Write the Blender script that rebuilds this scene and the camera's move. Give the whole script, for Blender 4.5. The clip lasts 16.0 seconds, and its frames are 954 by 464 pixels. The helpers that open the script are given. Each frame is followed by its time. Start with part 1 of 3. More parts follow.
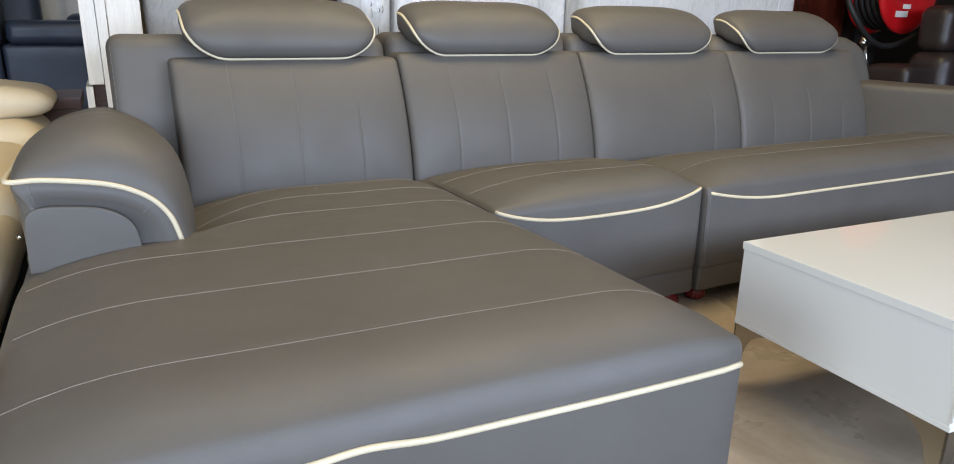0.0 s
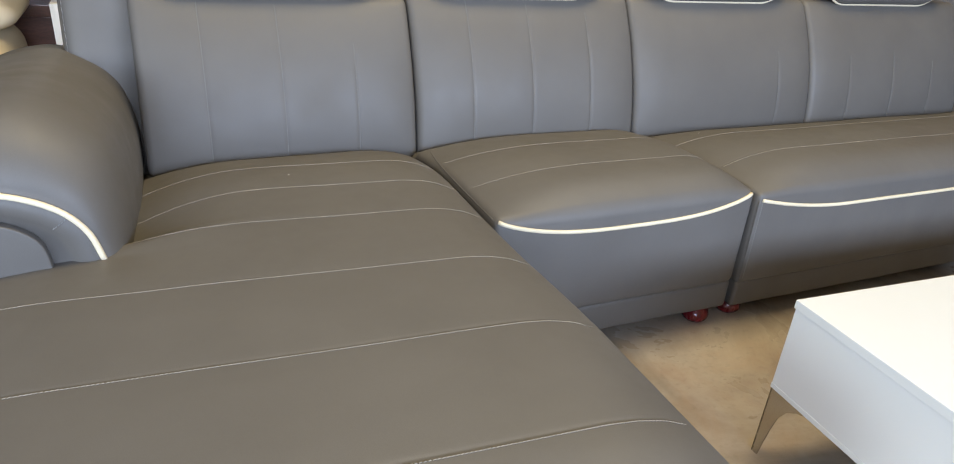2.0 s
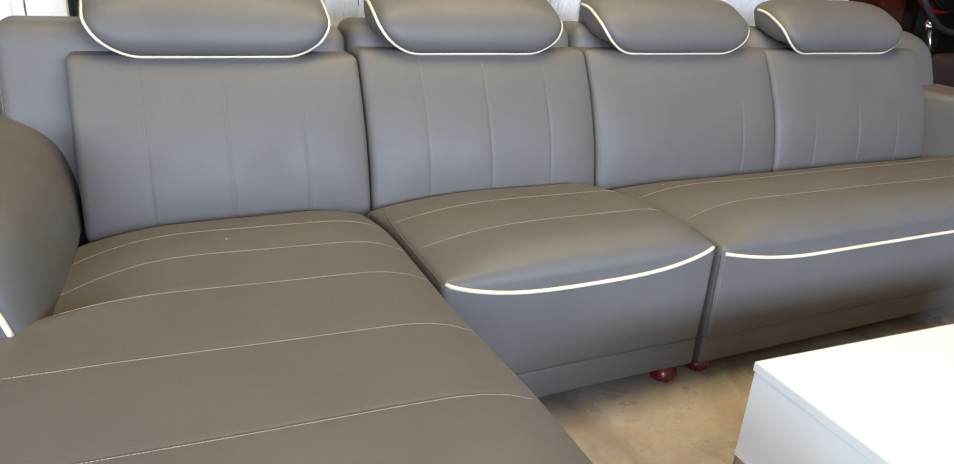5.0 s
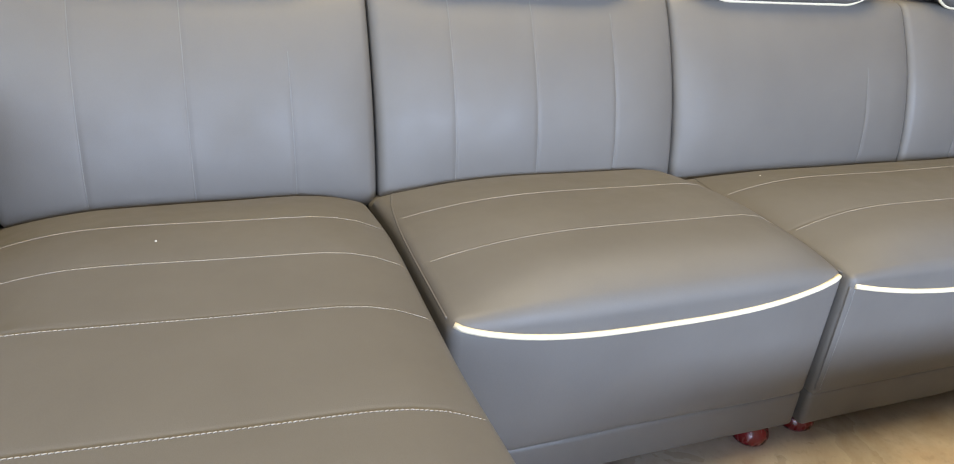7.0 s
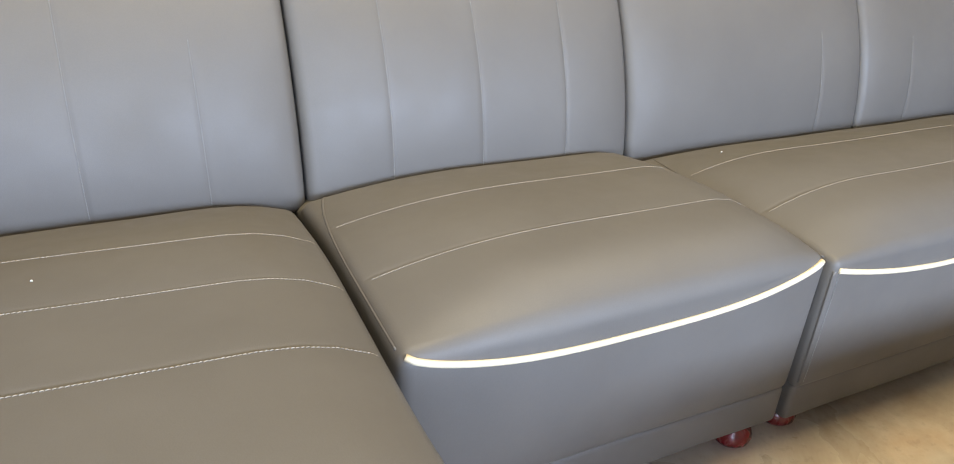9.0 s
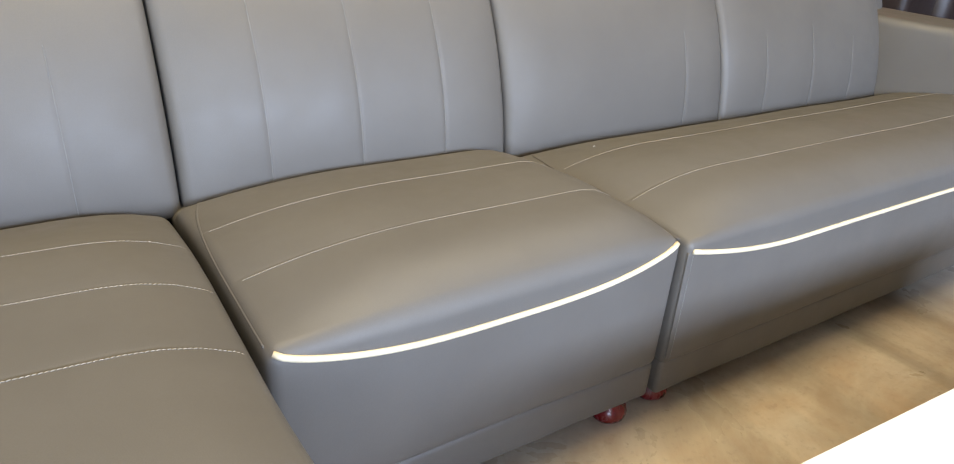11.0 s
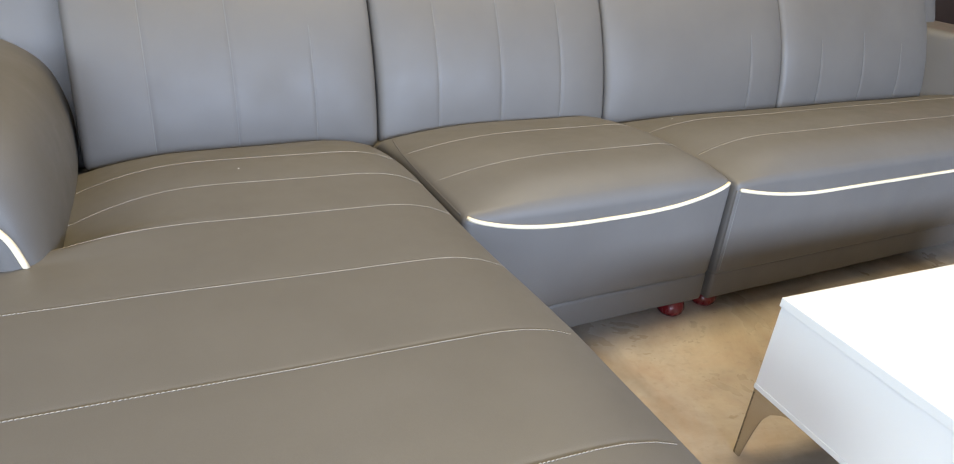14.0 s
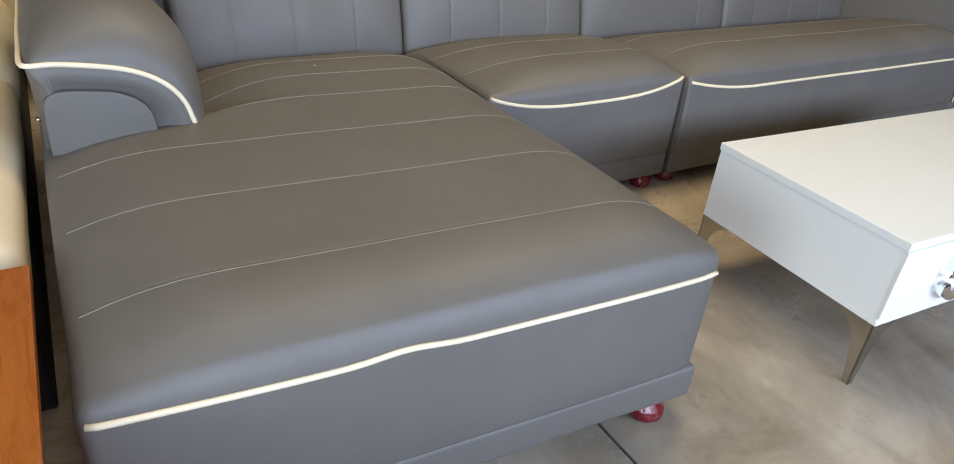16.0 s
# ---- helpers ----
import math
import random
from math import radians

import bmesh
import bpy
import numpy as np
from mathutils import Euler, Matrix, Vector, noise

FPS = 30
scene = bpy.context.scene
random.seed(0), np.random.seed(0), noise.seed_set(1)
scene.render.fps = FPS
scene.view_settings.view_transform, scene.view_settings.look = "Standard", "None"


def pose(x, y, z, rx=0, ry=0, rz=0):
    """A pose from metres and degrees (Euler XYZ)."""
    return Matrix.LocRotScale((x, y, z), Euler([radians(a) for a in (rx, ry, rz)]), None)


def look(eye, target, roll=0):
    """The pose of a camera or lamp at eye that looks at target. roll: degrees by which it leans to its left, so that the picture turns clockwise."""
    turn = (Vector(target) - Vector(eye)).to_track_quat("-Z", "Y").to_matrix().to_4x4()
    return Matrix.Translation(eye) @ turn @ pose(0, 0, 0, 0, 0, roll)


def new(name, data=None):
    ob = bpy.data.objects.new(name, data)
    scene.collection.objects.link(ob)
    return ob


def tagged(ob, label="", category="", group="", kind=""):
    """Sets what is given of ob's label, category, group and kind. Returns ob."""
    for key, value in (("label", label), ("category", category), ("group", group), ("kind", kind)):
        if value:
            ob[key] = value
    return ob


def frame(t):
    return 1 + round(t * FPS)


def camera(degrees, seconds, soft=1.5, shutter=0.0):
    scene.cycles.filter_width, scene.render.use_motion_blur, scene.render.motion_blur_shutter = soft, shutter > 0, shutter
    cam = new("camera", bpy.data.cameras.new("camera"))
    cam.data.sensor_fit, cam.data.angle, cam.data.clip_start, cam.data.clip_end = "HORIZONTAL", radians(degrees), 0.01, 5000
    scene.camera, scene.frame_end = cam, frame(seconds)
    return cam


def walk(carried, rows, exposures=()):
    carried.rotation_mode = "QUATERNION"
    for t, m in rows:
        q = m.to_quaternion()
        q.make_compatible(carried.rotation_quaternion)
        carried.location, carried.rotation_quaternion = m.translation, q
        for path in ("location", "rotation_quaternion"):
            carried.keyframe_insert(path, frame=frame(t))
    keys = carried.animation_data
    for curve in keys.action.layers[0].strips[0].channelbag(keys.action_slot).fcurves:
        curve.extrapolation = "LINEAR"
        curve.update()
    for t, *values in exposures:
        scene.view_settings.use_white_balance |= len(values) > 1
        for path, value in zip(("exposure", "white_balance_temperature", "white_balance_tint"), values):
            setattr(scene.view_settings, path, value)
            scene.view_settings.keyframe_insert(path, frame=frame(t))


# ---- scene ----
cam = camera(68.6, 16.0, soft=1.0)
PATH = [
    (0, (-0.892, -2.174, 0.887), (-0.004, -0.476, 0.312), 0.9),
    (0.5, (-0.793, -2.085, 1.003), (0.06, -0.411, 0.316), 1.9),
    (1, (-0.706, -2.021, 1.052), (0.128, -0.384, 0.263), 4.2),
    (1.5, (-0.685, -1.895, 1.061), (0.171, -0.29, 0.23), 3.6),
    (2, (-0.656, -1.847, 1.065), (0.113, -0.224, 0.185), 4.8),
    (2.5, (-0.62, -1.851, 1.083), (0.097, -0.179, 0.253), 3.3),
    (3, (-0.607, -1.861, 1.091), (0.126, -0.175, 0.302), 3.0),
    (3.5, (-0.616, -1.852, 1.097), (0.133, -0.161, 0.334), 3.3),
    (4, (-0.612, -1.877, 1.088), (0.157, -0.175, 0.373), 3.1),
    (4.2, (-0.595, -1.886, 1.084), (0.175, -0.186, 0.365), 2.8),
    (6.3, (-0.42, -1.544, 1.012), (0.436, 0.068, 0.195), 6.2),
    (6.5, (-0.385, -1.495, 0.998), (0.43, 0.13, 0.166), 5.6),
    (7, (-0.305, -1.404, 0.979), (0.353, 0.27, 0.103), 4.8),
    (7.5, (-0.288, -1.314, 0.95), (0.417, 0.332, 0.059), 3.3),
    (8, (-0.274, -1.266, 0.937), (0.446, 0.358, 0.019), 3.1),
    (8.5, (-0.271, -1.25, 0.937), (0.481, 0.36, 0.019), 3.5),
    (9, (-0.254, -1.249, 0.945), (0.55, 0.337, 0.028), 3.6),
    (9.5, (-0.226, -1.258, 0.95), (0.665, 0.293, 0.056), 4.1),
    (10, (-0.192, -1.28, 0.953), (0.801, 0.212, 0.066), 4.5),
    (10.2, (-0.173, -1.299, 0.952), (0.845, 0.18, 0.072), 4.3),
    (12.3, (-0.289, -1.335, 0.961), (0.657, 0.156, 0.022), 6.8),
    (12.5, (-0.276, -1.402, 0.96), (0.434, 0.203, 0.001), 5.3),
    (13, (-0.348, -1.474, 0.988), (0.304, 0.146, 0.014), 6.6),
    (13.5, (-0.471, -1.604, 1.008), (0.334, -0.016, 0.097), 4.9),
    (14, (-0.618, -1.75, 1.044), (0.236, -0.19, 0.13), 5.6),
    (14.5, (-0.708, -1.895, 1.057), (0.136, -0.328, 0.145), 2.7),
    (15, (-0.912, -1.993, 1.065), (0.022, -0.486, 0.139), 3.2),
    (15.5, (-1.014, -2.081, 1.062), (-0.035, -0.631, 0.092), 4.9),
    (16, (-1.025, -2.161, 1.047), (-0.086, -0.705, 0.049), 5.5),
]
walk(cam, [(t, look(eye, target, roll)) for t, eye, target, roll in PATH],
     [(0, -0.56, 7180, 13.2), (0.5, -0.32, 7150, 13.2), (1, -0.17, 7130, 13.2), (2, -0.22, 6930, 13.2), (3, -0.20, 6930, 13.2), (3.5, -0.07, 6930, 13.2), (4, -0.04, 6930, 13.2), (4.2, -0.03, 6930, 13.2), (6.3, -0.13, 6880, 13.2), (6.5, -0.09, 6880, 13.2), (7, 0.26, 6830, 13.2), (8, 0.35, 6880, 13.2), (9, 0.3, 6930, 13.2), (10.2, 0.26, 7080, 13.2), (12.5, 0.17, 6930, 13.2), (13, 0.15, 6880, 13.2), (14, 0.14, 6830, 13.2), (14.5, -0.1, 6890, 13.2), (15, -0.43, 6990, 13.2), (16, -0.45, 7080, 13.2)])

# ---- world and light ----
world = bpy.data.worlds.new("sky")
scene.world = world
world.use_nodes = True
wn = world.node_tree.nodes
sky = wn.new("ShaderNodeTexSky")
sky.sky_type, sky.sun_disc = "NISHITA", False
sky.sun_elevation, sky.sun_rotation = radians(50), radians(200)
world.node_tree.links.new(sky.outputs[0], wn["Background"].inputs[0])
wn["Background"].inputs[1].default_value = 0.12


def area_lamp(name, loc, target, w, h, power, colour):
    data = bpy.data.lights.new(name, "AREA")
    data.shape, data.size, data.size_y, data.energy, data.color = "RECTANGLE", w, h, power, colour
    ob = new(name, data)
    ob.matrix_world = look(loc, target)
    return ob


# daylight through the wide shop front behind the walk
area_lamp("shopfront_daylight", (1.3, -4.9, 1.8), (1.3, 0.0, 1.3), 2.6, 0.85, 300, (0.53, 0.70, 1.0))
area_lamp("side_shopfront_daylight", (-2.15, -4.9, 1.8), (-2.1, 0.0, 1.3), 3.8, 0.85, 265, (0.53, 0.70, 1.0))
# fill lamp added in the west to brighten the table's left face
area_lamp("west_window_daylight", (-4.33, -3.2, 1.5), (-2.0, -2.7, 1.2), 1.6, 1.2, 130, (0.72, 0.88, 1.0))
# warm lamp added below the closed ceiling, for overhead light of unknown source
area_lamp("rooflight_daylight", (0.6, -0.25, 3.45), (0.6, -0.25, 0.0), 3.3, 1.0, 114, (1.0, 0.86, 0.51))


from mathutils.bvhtree import BVHTree


# ---- materials ----
class Nodes:
    """A short way to write node trees."""

    def __init__(self, name):
        self.mat = bpy.data.materials.new(name)
        self.mat.use_nodes = True
        self.tree = self.mat.node_tree
        self.bsdf = self.tree.nodes["Principled BSDF"]
        self.coord = self.tree.nodes.new("ShaderNodeTexCoord").outputs["Object"]

    def link(self, a, b):
        self.tree.links.new(a, b)

    def noise(self, scale, detail=4.0, rough=0.5, stretch=None, distort=0.0):
        n = self.tree.nodes.new("ShaderNodeTexNoise")
        n.inputs["Scale"].default_value, n.inputs["Detail"].default_value = scale, detail
        n.inputs["Roughness"].default_value, n.inputs["Distortion"].default_value = rough, distort
        src = self.coord
        if stretch:
            m = self.tree.nodes.new("ShaderNodeMapping")
            m.inputs["Scale"].default_value = stretch
            self.link(src, m.inputs[0])
            src = m.outputs[0]
        self.link(src, n.inputs["Vector"])
        return n.outputs["Fac"]

    def along(self, axis, noise_scale, amount):
        """A coordinate with a wandering border."""
        n = self.tree.nodes.new("ShaderNodeSeparateXYZ")
        self.link(self.coord, n.inputs[0])
        m = self.tree.nodes.new("ShaderNodeMath")
        m.operation = "MULTIPLY_ADD"
        self.link(self.noise(noise_scale, 5.0, 0.6), m.inputs[0])
        m.inputs[1].default_value = amount
        self.link(n.outputs[axis], m.inputs[2])
        return m.outputs[0]

    def voronoi(self, scale):
        n = self.tree.nodes.new("ShaderNodeTexVoronoi")
        n.inputs["Scale"].default_value = scale
        self.link(self.coord, n.inputs["Vector"])
        return n.outputs["Distance"]

    def vector_noise(self, scale):
        n = self.tree.nodes.new("ShaderNodeTexNoise")
        n.inputs["Scale"].default_value, n.inputs["Detail"].default_value = scale, 6.0
        self.link(self.coord, n.inputs["Vector"])
        return n.outputs["Color"]

    def edges(self, scale, vector):
        n = self.tree.nodes.new("ShaderNodeTexVoronoi")
        n.feature = "DISTANCE_TO_EDGE"
        n.inputs["Scale"].default_value = scale
        self.link(vector, n.inputs["Vector"])
        return n.outputs["Distance"]

    def ramp(self, fac, *stops):
        n = self.tree.nodes.new("ShaderNodeValToRGB")
        el = n.color_ramp.elements
        while len(el) < len(stops):
            el.new(0.5)
        for e, (p, c) in zip(el, stops):
            e.position = p
            e.color = (*c, 1) if isinstance(c, tuple) else (c, c, c, 1)
        self.link(fac, n.inputs[0])
        return n.outputs[0]

    def mix(self, fac, a, b, blend="MIX"):
        n = self.tree.nodes.new("ShaderNodeMix")
        n.data_type, n.blend_type = "RGBA", blend
        for sock, v in ((n.inputs[0], fac), (n.inputs[6], a), (n.inputs[7], b)):
            if isinstance(v, bpy.types.NodeSocket):
                self.link(v, sock)
            elif isinstance(v, tuple):
                sock.default_value = (*v, 1)
            else:
                sock.default_value = v
        return n.outputs[2]

    def bump(self, height, strength, distance, normal=None):
        n = self.tree.nodes.new("ShaderNodeBump")
        n.inputs["Strength"].default_value, n.inputs["Distance"].default_value = strength, distance
        self.link(height, n.inputs["Height"])
        if normal:
            self.link(normal, n.inputs["Normal"])
        return n.outputs[0]

    def done(self, colour=None, rough=None, normal=None, **values):
        for key, v in (("Base Color", colour), ("Roughness", rough), ("Normal", normal)):
            if isinstance(v, bpy.types.NodeSocket):
                self.link(v, self.bsdf.inputs[key])
            elif isinstance(v, tuple):
                self.bsdf.inputs[key].default_value = (*v, 1)
            elif v is not None:
                self.bsdf.inputs[key].default_value = v
        for key, v in values.items():
            self.bsdf.inputs[key.replace("_", " ")].default_value = v
        return self.mat


def leather(name, dark, light, rough=(0.48, 0.62), grain=0.12):
    n = Nodes(name)
    broad = n.noise(3.5, 3.0, 0.55)
    fine = n.noise(420, 2.0, 0.6)
    colour = n.ramp(broad, (0.3, dark), (0.7, light))
    colour = n.mix(0.25, colour, n.ramp(fine, (0.35, dark), (0.65, light)))
    r = n.ramp(n.noise(9, 4.0, 0.6), (0.3, rough[0]), (0.7, rough[1]))
    soft = n.bump(n.noise(11, 2.0, 0.5), 0.22, 0.006)
    normal = n.bump(n.voronoi(520), grain, 0.0006, soft)
    return n.done(colour, r, normal)


def gloss_paint(name, colour, rough=0.08, coat=0.6):
    n = Nodes(name)
    b = n.bump(n.noise(3.0, 2.0), 0.05, 0.002)
    c = n.ramp(n.noise(2.2, 5.0, 0.6), (0.3, tuple(v * 0.97 for v in colour)), (0.7, colour))
    r = n.ramp(n.noise(14, 4.0, 0.6), (0.3, rough), (0.8, rough + 0.06))
    return n.done(c, r, b, Coat_Weight=coat, Coat_Roughness=0.04)


def timber(name, dark, light, stretch, rough=(0.25, 0.4), coat=0.2):
    n = Nodes(name)
    rings = n.noise(7, 6.0, 0.62, stretch, 1.2)
    pores = n.noise(90, 2.0, 0.5, stretch)
    colour = n.ramp(rings, (0.3, dark), (0.68, light))
    colour = n.mix(n.ramp(pores, (0.35, 0.5), (0.5, 0.0)), colour, dark)
    return n.done(colour, n.ramp(rings, (0.3, rough[0]), (0.7, rough[1])), n.bump(pores, 0.15, 0.001), Coat_Weight=coat)


def metal(name, colour, rough):
    n = Nodes(name)
    return n.done(colour, n.ramp(n.noise(30, 4.0), (0.3, rough), (0.8, rough + 0.07)), None, Metallic=1.0)


def plain(name, dark, light, rough, scale=6.0, bump=0.1, dist=0.002, **values):
    n = Nodes(name)
    return n.done(n.ramp(n.noise(scale, 5.0, 0.6), (0.3, dark), (0.7, light)), rough, n.bump(n.noise(scale * 6, 4.0), bump, dist), **values)


def wrap_material(name, dark, light, scale=9):
    n = Nodes(name)
    creases = n.noise(scale, 6.0, 0.7, (1, 1, 0.4), 1.5)
    return n.done(n.ramp(n.noise(3, 4.0), (0.3, dark), (0.7, light)), n.ramp(creases, (0.3, 0.15), (0.7, 0.4)), n.bump(creases, 0.8, 0.025), Coat_Weight=0.3)


def concrete():
    n = Nodes("worn_concrete")
    cloud = n.noise(1.7, 7.0, 0.66, None, 0.8)
    patch = n.noise(4.2, 5.0, 0.6, None, 0.5)
    speck = n.noise(60, 3.0, 0.6)
    colour = n.ramp(cloud, (0.3, (0.23, 0.176, 0.132)), (0.48, (0.40, 0.33, 0.265)), (0.66, (0.57, 0.505, 0.43)))
    colour = n.mix(n.ramp(patch, (0.42, 0.0), (0.64, 0.48)), colour, (0.36, 0.225, 0.128))
    colour = n.mix(n.ramp(n.noise(2.6, 5.0, 0.6, None, 0.7), (0.48, 0.0), (0.70, 0.5)), colour, (0.50, 0.46, 0.41))
    colour = n.mix(n.ramp(speck, (0.3, 0.18), (0.45, 0.0)), colour, (0.14, 0.11, 0.08))
    # greyer, darker colour towards the south, with a wandering border
    southward = n.along("Y", 1.6, 1.1)
    greyed = n.mix(n.ramp(cloud, (0.35, 0.0), (0.65, 1.0)), (0.135, 0.108, 0.078), (0.35, 0.295, 0.225))
    south_range = n.tree.nodes.new("ShaderNodeMapRange")
    south_range.inputs[1].default_value, south_range.inputs[2].default_value = -0.25, -0.75
    n.link(southward, south_range.inputs[0])
    colour = n.mix(n.ramp(south_range.outputs[0], (0.0, 0.0), (1.0, 0.85)), colour, greyed)
    smear = n.noise(1.1, 4.0, 0.55, (3.2, 0.9, 1.0), 0.8)
    colour = n.mix(n.ramp(smear, (0.50, 0.0), (0.72, 0.6)), colour, (0.12, 0.10, 0.075))
    wipe = n.noise(2.3, 5.0, 0.6, (3.6, 0.7, 1.0), 0.5)
    colour = n.mix(n.ramp(wipe, (0.52, 0.0), (0.75, 0.3)), colour, (0.40, 0.36, 0.30))
    scuff = n.noise(4.0, 3.0, 0.5, (0.7, 1.8, 1.0), 0.4)
    colour = n.mix(n.ramp(scuff, (0.52, 0.0), (0.80, 0.25)), colour, (0.12, 0.09, 0.06))
    wander = n.mix(0.3, n.coord, n.vector_noise(1.6))
    vein = n.ramp(n.edges(1.3, wander), (0.0, 1.0), (0.09, 0.0))
    broken = n.mix(n.ramp(n.noise(2.4, 3.0), (0.48, 0.0), (0.62, 0.2)), (0.0, 0.0, 0.0), vein)
    colour = n.mix(broken, colour, (0.12, 0.092, 0.062))
    rough = n.ramp(patch, (0.3, 0.22), (0.7, 0.42))
    return n.done(colour, rough, n.bump(n.noise(18, 6.0, 0.65), 0.12, 0.004))


M_LEATHER = leather("grey_leather", (0.1060, 0.0965, 0.0865), (0.1268, 0.116, 0.1040))
M_PIPING = leather("cream_leather_cord", (0.68, 0.58, 0.40), (0.78, 0.68, 0.50), (0.4, 0.55), 0.1)
M_THREAD = plain("pale_thread", (0.262, 0.232, 0.190), (0.328, 0.293, 0.243), 0.7, 80)
M_THREADGREY = plain("grey_thread", (0.20, 0.192, 0.185), (0.265, 0.257, 0.249), 0.7, 80)
M_FOOT = timber("dark_red_lacquer", (0.10, 0.003, 0.007), (0.17, 0.007, 0.012), (6, 6, 1), (0.2, 0.32), 0.3)
M_WHITE = gloss_paint("white_gloss", (0.87, 0.875, 0.85))
M_STEEL = metal("polished_steel", (0.50, 0.48, 0.43), 0.2)
M_CHROME = metal("chrome", (0.85, 0.85, 0.86), 0.05)
M_FLOOR = concrete()
M_WALL = plain("shop_wall", (0.15, 0.13, 0.105), (0.20, 0.175, 0.145), 0.8, 1.5)
M_CEIL = plain("shop_ceiling", (0.24, 0.19, 0.13), (0.30, 0.24, 0.17), 0.85, 1.2)
M_BEIGE = leather("beige_leather", (0.66, 0.55, 0.38), (0.76, 0.65, 0.48))
M_NAVY = leather("navy_leather", (0.022, 0.035, 0.065), (0.034, 0.050, 0.085), (0.35, 0.5))
M_BROWN = leather("brown_leather", (0.026, 0.018, 0.017), (0.042, 0.030, 0.028), (0.32, 0.45))
M_WRAP = wrap_material("white_plastic_wrap", (0.60, 0.60, 0.61), (0.74, 0.74, 0.75))
M_WRAPCREASED = wrap_material("creased_plastic_wrap", (0.56, 0.57, 0.58), (0.74, 0.75, 0.76), 24)
M_WRAPGREY = wrap_material("grey_plastic_wrap", (0.30, 0.30, 0.29), (0.46, 0.46, 0.45))
M_MAROON = timber("maroon_veneer", (0.022, 0.006, 0.004), (0.10, 0.019, 0.010), (1, 6, 0.8), (0.12, 0.25), 0.6)
M_WALNUT = timber("dark_walnut", (0.07, 0.028, 0.018), (0.16, 0.065, 0.04), (1, 6, 6), (0.3, 0.45))
M_ORANGE = timber("orange_teak", (0.29, 0.072, 0.011), (0.41, 0.125, 0.022), (6, 0.7, 6), (0.22, 0.35), 0.5)
M_TAN = timber("tan_wood", (0.42, 0.29, 0.15), (0.55, 0.40, 0.22), (6, 6, 0.6), (0.35, 0.5))
M_REDWOOD = timber("reddish_veneer", (0.16, 0.045, 0.04), (0.25, 0.075, 0.065), (6, 6, 0.6), (0.3, 0.45))
M_PALEWOOD = timber("limed_wood", (0.70, 0.66, 0.60), (0.84, 0.81, 0.76), (6, 6, 0.6), (0.4, 0.55), 0.0)
M_RED = gloss_paint("red_enamel", (0.62, 0.012, 0.016), 0.12)
M_RUBBER = plain("black_rubber", (0.012, 0.012, 0.012), (0.022, 0.022, 0.022), 0.55, 30)
M_BLACK = plain("matte_black", (0.010, 0.010, 0.012), (0.02, 0.02, 0.022), 0.8, 30)
M_DARK = timber("near_black_backing", (0.008, 0.005, 0.004), (0.022, 0.014, 0.011), (6, 6, 0.7), (0.45, 0.6), 0.0)
M_INK = plain("black_ink", (0.02, 0.02, 0.02), (0.03, 0.03, 0.03), 0.6, 30)
M_CURTAIN = plain("pale_curtain", (0.66, 0.70, 0.76), (0.76, 0.80, 0.85), 0.85, 4.0)
M_PAPER = plain("white_label", (0.70, 0.70, 0.68), (0.8, 0.8, 0.78), 0.6, 30)


# ---- mesh helpers ----
WORLD_PLACE = {}


def thing(name, base, label, category, group="", kind=""):
    ob = new(name)
    ob.location = base
    ob.empty_display_size = 0.1
    WORLD_PLACE[ob.name] = Vector(base)
    return tagged(ob, label, category, group, kind)


def part(name, bm, material, parent=None, label="", smooth=True):
    """Links a bmesh, given in world places, as one mesh under a thing or a part."""
    bmesh.ops.recalc_face_normals(bm, faces=bm.faces)
    for f in bm.faces:
        f.smooth = smooth
    base = WORLD_PLACE[parent.name] if parent else Vector((0, 0, 0))
    bm.transform(Matrix.Translation(-base))
    me = bpy.data.meshes.new(name)
    bm.to_mesh(me)
    bm.free()
    me.materials.append(material)
    ob = new(name, me)
    ob.parent = parent
    WORLD_PLACE[ob.name] = base
    if label:
        ob["label"] = label
    return ob


def lone(name, bm, material, label, category, group="", kind="", smooth=True):
    """A thing that is one mesh, with its origin at the foot of its bounds."""
    xs = [v.co for v in bm.verts]
    base = Vector((sum(c.x for c in xs) / len(xs), sum(c.y for c in xs) / len(xs), min(c.z for c in xs)))
    bm.transform(Matrix.Translation(-base))
    ob = part(name, bm, material, None, "", smooth)
    ob.location = base
    WORLD_PLACE[ob.name] = base
    return tagged(ob, label, category, group, kind)


def ease(t):
    t = min(max(t, 0.0), 1.0)
    return t * t * (3 - 2 * t)


def lines(lo, hi, r, n, extra=()):
    """Grid lines from lo to hi: close together in the rounded rims, even between, and extra ones."""
    rim = [r * (1 - math.cos(math.pi / 2 * k / 5)) for k in range(6)]
    vals = [lo + d for d in rim] + [hi - d for d in rim] + [lo + r + (hi - lo - 2 * r) * k / n for k in range(1, n)]
    vals += [e for e in extra if lo + r < e < hi - r]
    vals.sort()
    out = [vals[0]]
    for v in vals[1:]:
        if v - out[-1] > 0.0008:
            out.append(v)
    out[-1] = hi
    return out


